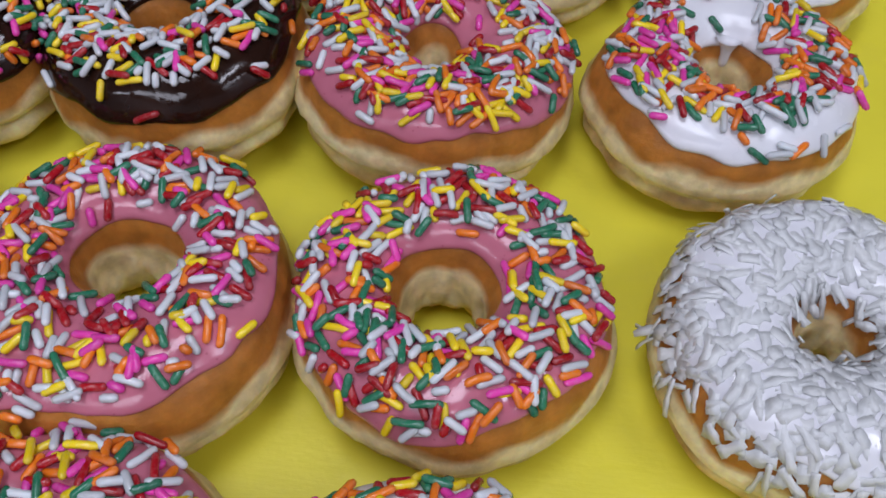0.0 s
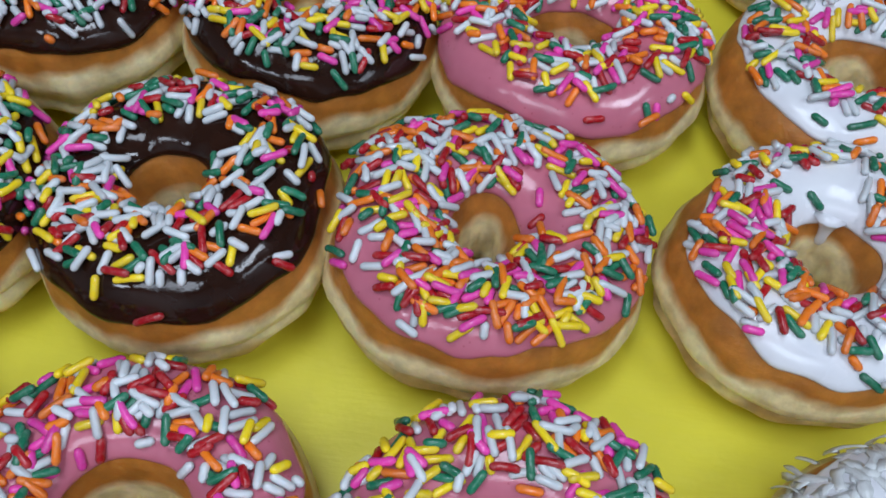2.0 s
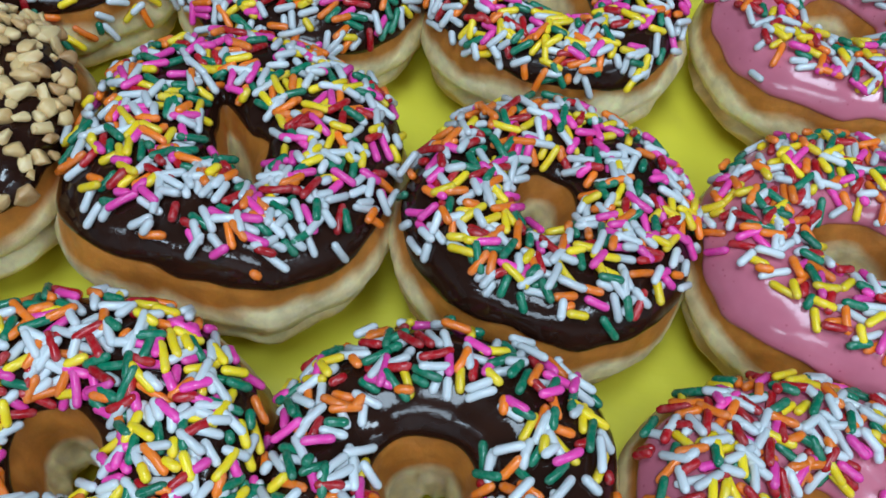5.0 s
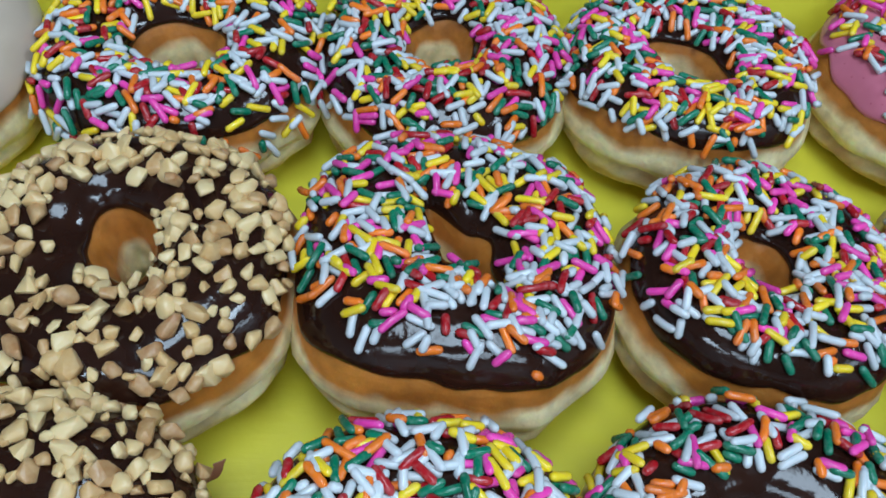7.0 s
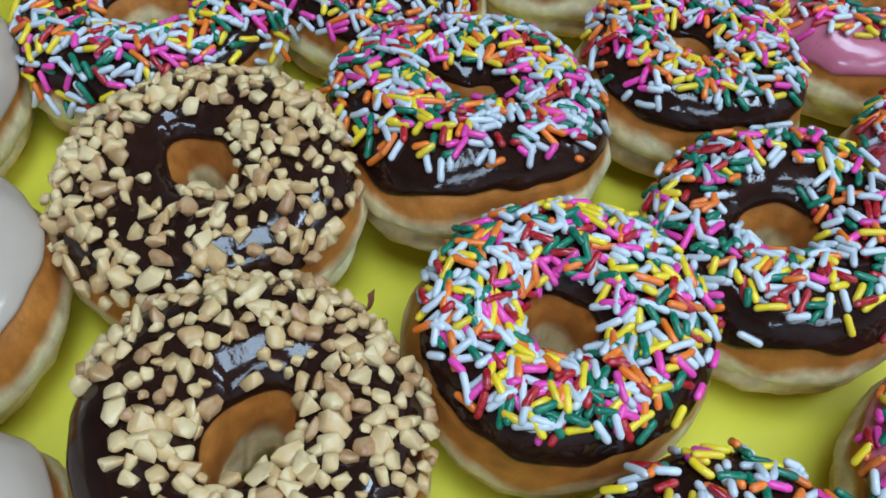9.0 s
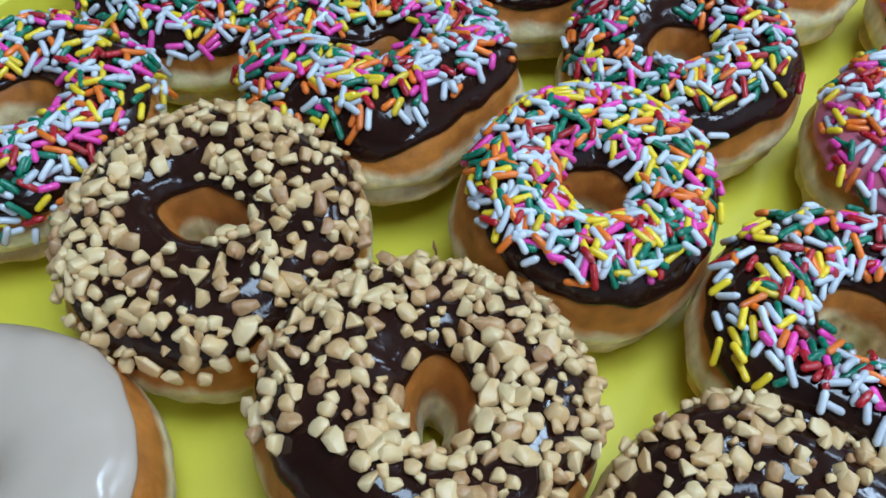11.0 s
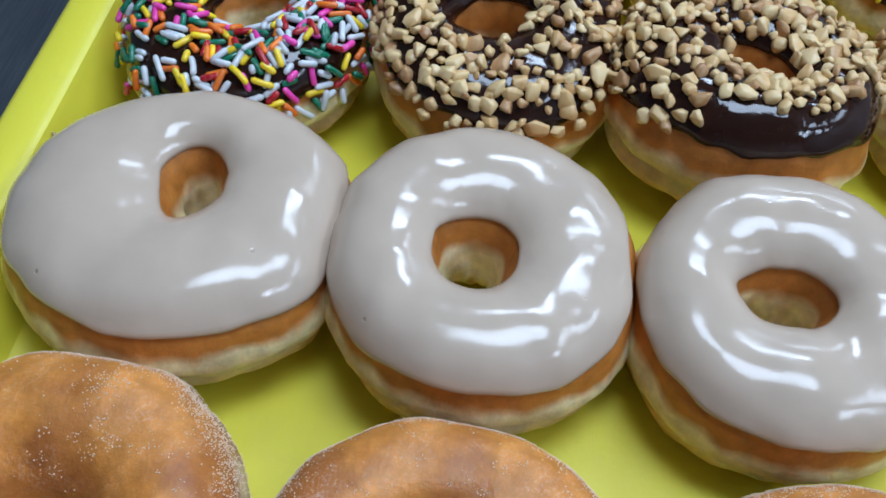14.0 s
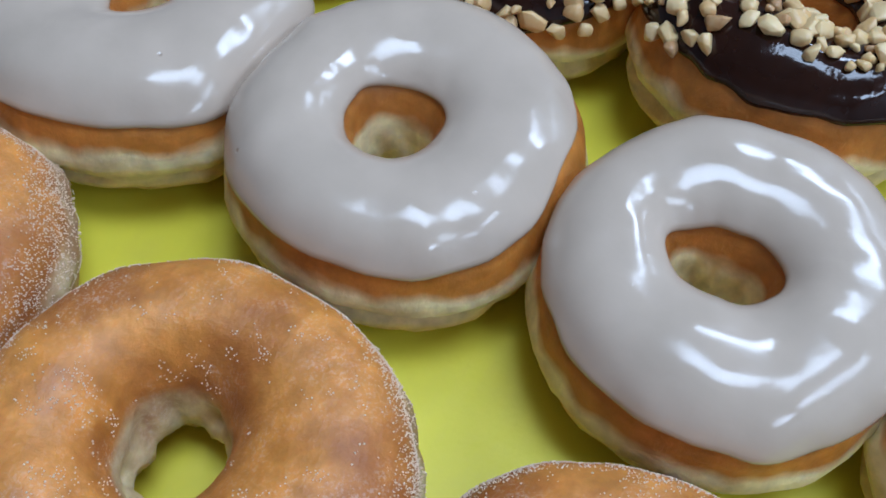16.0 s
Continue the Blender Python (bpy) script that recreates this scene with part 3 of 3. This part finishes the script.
order("white", 0.284, 0.152, 7, ri=0.0100, count=210, bare=((250, 60, 0, 70, 0.2),))
# second row
order("sugar", -0.2697, 0.0599, 8, ro=0.05, ri=0.01, high=0.041, hole=(1.32, 1.18, 20), off_centre=(0.0022, 0.0039), squash=(0.976, 0.981, 0), tilt=(1.7, 1.7))
order("maple", -0.1700, 0.0599, 9, ro=0.0485, ri=0.0085, high=0.0419, hole=(1.34, 1.11, 0), off_centre=(-0.0036, 0.0029), squash=(1.036, 0.958, 0), tilt=(2.0, 2.3), slip=(-60, 24))
order("nut", -0.0705, 0.0627, 10, ro=0.047, ri=0.009, high=0.0446, hole=(0.57, 1.13, 20), off_centre=(0.0008, 0.004), squash=(0.996, 0.941, 0), tilt=(1.8, -6.0), count=225, bare=((110, 80, 100, 180, 0.02), (185, 50, 102, 180, 0.1)))
order("chocolate", 0.0147, 0.0627, 11, ro=0.0475, ri=0.0085, high=0.0418, hole=(0.28, 2.0, 28), off_centre=(0.0021, -0.0016), squash=(1.034, 1.043, 0), tilt=(-6.7, 1.4), reach=122, note=", slit hole", count=460, bare=((265, 60, 0, 52, 0.03), (270, 40, 125, 180, 0.0)))
order("chocolate", 0.1037, 0.0599, 12, ro=0.0455, ri=0.0066, high=0.0411, hole=(0.9, 1.19, 0), off_centre=(-0.0042, 0.0013), squash=(0.933, 0.919, 0), tilt=(-1.9, 5.1), count=370, bare=((270, 60, 0, 56, 0.03), (175, 30, 0, 60, 0.3)))
order("pink", 0.1913, 0.0633, 13, ri=0.0105, high=0.0398, hole=(1.17, 0.65, 0), off_centre=(-0.0007, 0.0005), squash=(1.015, 0.936, 0), tilt=(-1.7, 1.2), count=340, bare=((250, 62, 0, 62, 0.02), (180, 30, 0, 46, 0.2)))
order("white", 0.2859, 0.0660, 14, ri=0.01, high=0.0388, hole=(1.0, 1.0, 0), off_centre=(0.0, -0.0), squash=(1.001, 1.0, 0), tilt=(0.0, 0.0), count=220, bare=((255, 50, 0, 70, 0.15),), slip=(200, 18))
# third row
order("sugar", -0.2739, -0.0373, 15, ro=0.048, ri=0.0105, high=0.0413, hole=(1.0, 1.0, 0), off_centre=(0.0001, 0.0), squash=(1.019, 1.002, 0), tilt=(-0.1, 0.2))
order("maple", -0.1735, -0.0290, 16, ro=0.0475, ri=0.009, high=0.0411, hole=(0.81, 1.27, 0), off_centre=(-0.0004, 0.0023), squash=(0.981, 0.924, 0), tilt=(-0.8, -3.5), slip=(150, 8))
order("nut", -0.0870, -0.0215, 17, ro=0.047, ri=0.009, high=0.0461, hole=(1.38, 0.62, 35), off_centre=(-0.002, -0.0051), squash=(0.955, 0.971, 0), tilt=(0.8, 5.0), count=215, bare=((200, 55, 0, 74, 0.0), (90, 40, 108, 180, 0.1)))
order("chocolate", 0.0049, -0.0219, 18, ro=0.045, ri=0.008, high=0.0448, hole=(0.93, 0.95, 0), off_centre=(-0.0039, -0.0017), squash=(0.973, 0.905, 0), tilt=(5.2, -1.7), count=460, bare=((250, 75, 0, 62, 0.03), (180, 30, 0, 50, 0.05)), slip=(180, 12))
order("chocolate", 0.0865, -0.0203, 19, ro=0.0455, ri=0.0088, high=0.0428, hole=(1.09, 0.86, 0), off_centre=(-0.0031, -0.0), squash=(0.972, 0.929, 0), tilt=(-1.8, -4.1), count=310, bare=((275, 65, 0, 60, 0.02), (350, 45, 0, 54, 0.08), (95, 75, 104, 180, 0.04)))
order("pink", 0.1703, -0.0198, 20, ro=0.046, ri=0.0085, high=0.0399, hole=(0.74, 1.18, 0), off_centre=(-0.0011, -0.0016), squash=(1.008, 0.929, 0), tilt=(-2.7, 5.0), count=430, bare=((270, 60, 0, 55, 0.02), (20, 45, 100, 180, 0.1)), slip=(-80, 6))
order("white", 0.2700, -0.0129, 21, ro=0.0465, ri=0.0095, high=0.0388, hole=(1.1, 1.08, 0), off_centre=(-0.0009, 0.0009), squash=(0.956, 0.897, 0), tilt=(-2.1, 0.6), count=290, bare=((285, 60, 0, 72, 0.05), (100, 45, 85, 180, 0.08)), note=" dripping inwards", drip=(0.000, 0.0118, 0.0345, 0.0115, 0.0021), slip=(-150, 16))
# fourth row
order("maple", -0.180, -0.115, 22, ro=0.0470, ri=0.0090, high=0.0398, slip=(150, 14))
order("nut", -0.0702, -0.1155, 23, ro=0.0465, ri=0.009, high=0.039, hole=(0.86, 1.09, 0), off_centre=(-0.003, 0.0007), squash=(1.055, 0.959, 0), tilt=(1.4, -0.2), count=215, bare=((190, 30, 0, 60, 0.3),))
order("chocolate", 0.0063, -0.1101, 24, ro=0.045, ri=0.0095, high=0.0388, hole=(1.0, 1.0, 0), off_centre=(0.0, -0.0), squash=(0.998, 0.993, 0), tilt=(0.4, 0.1), count=310, bare=((200, 60, 0, 50, 0.15),))
order("pink", 0.0979, -0.1177, 25, ro=0.047, ri=0.0115, high=0.0397, hole=(1.27, 0.85, 0), off_centre=(0.0004, 0.008), squash=(0.981, 1.03, 0), tilt=(-0.9, -0.5), count=340, bare=((0, 45, 0, 62, 0.05), (75, 70, 110, 180, 0.1)), slip=(-40, 18))
order("pink", 0.1896, -0.1088, 26, ro=0.0455, ri=0.0105, high=0.0388, hole=(1.23, 1.12, 0), off_centre=(-0.0033, 0.0006), squash=(0.993, 0.975, 0), tilt=(-0.3, -0.5), count=360, bare=((90, 60, 112, 180, 0.1), (0, 25, 0, 45, 0.1)), slip=(-20, 12))
order("coconut", 0.2926, -0.1066, 27, ro=0.0465, ri=0.0085, high=0.0388, hole=(1.0, 1.0, 0), off_centre=(-0.0, 0.0), squash=(0.993, 1.003, 0), tilt=(0.0, 0.2), count=560, slip=(-150, 20))
# fifth row
order("pink", 0.103, -0.201, 28, ri=0.0100, count=350)
order("white", 0.192, -0.201, 29, ro=0.0430, ri=0.0100, count=350)


def contacts(one):
    """Where a soft ring is pressed flat by its neighbours and by the tray's long wall: direction and distance."""
    _, x, y, seed, ro, _ = one
    out = []
    if TY1 - y < 0.06:
        out.append((math.pi / 2, TY1 + 0.0012 - y))
    for _, ox, oy, other, oro, _ in ORDERS:
        far = math.hypot(ox - x, oy - y)
        if other != seed and far < ro + oro + 0.004:
            out.append((math.atan2(oy - y, ox - x), far * ro / (ro + oro) - 0.0003))
    return out


for one in ORDERS:
    kind, x, y, seed, ro, rest = one
    doughnut(kind, x, y, seed, ro=ro, flats=contacts(one), **rest)


# ---- small stray pieces ----
def brown_flake():
    """A torn shred of nut skin that stands up from the icing."""
    n = Nodes("nut_skin", 0.6)
    n.colour(n.mix(n.noise(400, 3), (0.16, 0.055, 0.025), (0.30, 0.12, 0.05)))
    rng = random.Random(4)
    verts = []
    for i in range(6):
        w = 0.0012 + 0.0010 * rng.random() * (1 if i % 2 else 0.4)
        for side in (-1, 1):
            for lay in (0.0, 0.00025):
                verts.append((side * w + 0.0004 * i, lay + 0.0002 * i * i * 0.5, i * 0.0010))
    faces = []
    for i in range(5):
        a, b = 4 * i, 4 * i + 4
        faces += [(a, a + 2, b + 2, b), (a + 1, b + 1, b + 3, a + 3), (a, b, b + 1, a + 1), (a + 2, a + 3, b + 3, b + 2)]
    faces += [(0, 1, 3, 2), (20, 22, 23, 21)]
    me = mesh_of("nut_skin", verts, faces, n.mat, smooth=False)
    ob = tagged(new("nut_skin", me), "torn brown peanut skin stuck on chocolate icing", "nut skin")
    ob.matrix_basis = pose(-0.0445, 0.0015, 0.0335, 15, 12, 30)


brown_flake()


def icing_crumb():
    """A pale crumb stuck on the inner side of the tray's long wall."""
    bm = bmesh.new()
    bmesh.ops.create_icosphere(bm, subdivisions=2, radius=0.0014)
    for v in bm.verts:
        v.co *= 1 + 0.35 * noise.noise(v.co * 900)
        v.co.z *= 1.7
        v.co.y *= 0.5
    me = bpy.data.meshes.new("icing_crumb")
    bm.to_mesh(me)
    bm.free()
    me.materials.append(MAT_ICING["maple"])
    ob = tagged(new("icing_crumb", me), "small pale crumb of icing stuck on the yellow tray wall", "crumb")
    ob.matrix_basis = pose(-0.135, TY1 + 0.0016, 0.0250, -8, 0, 25)


icing_crumb()
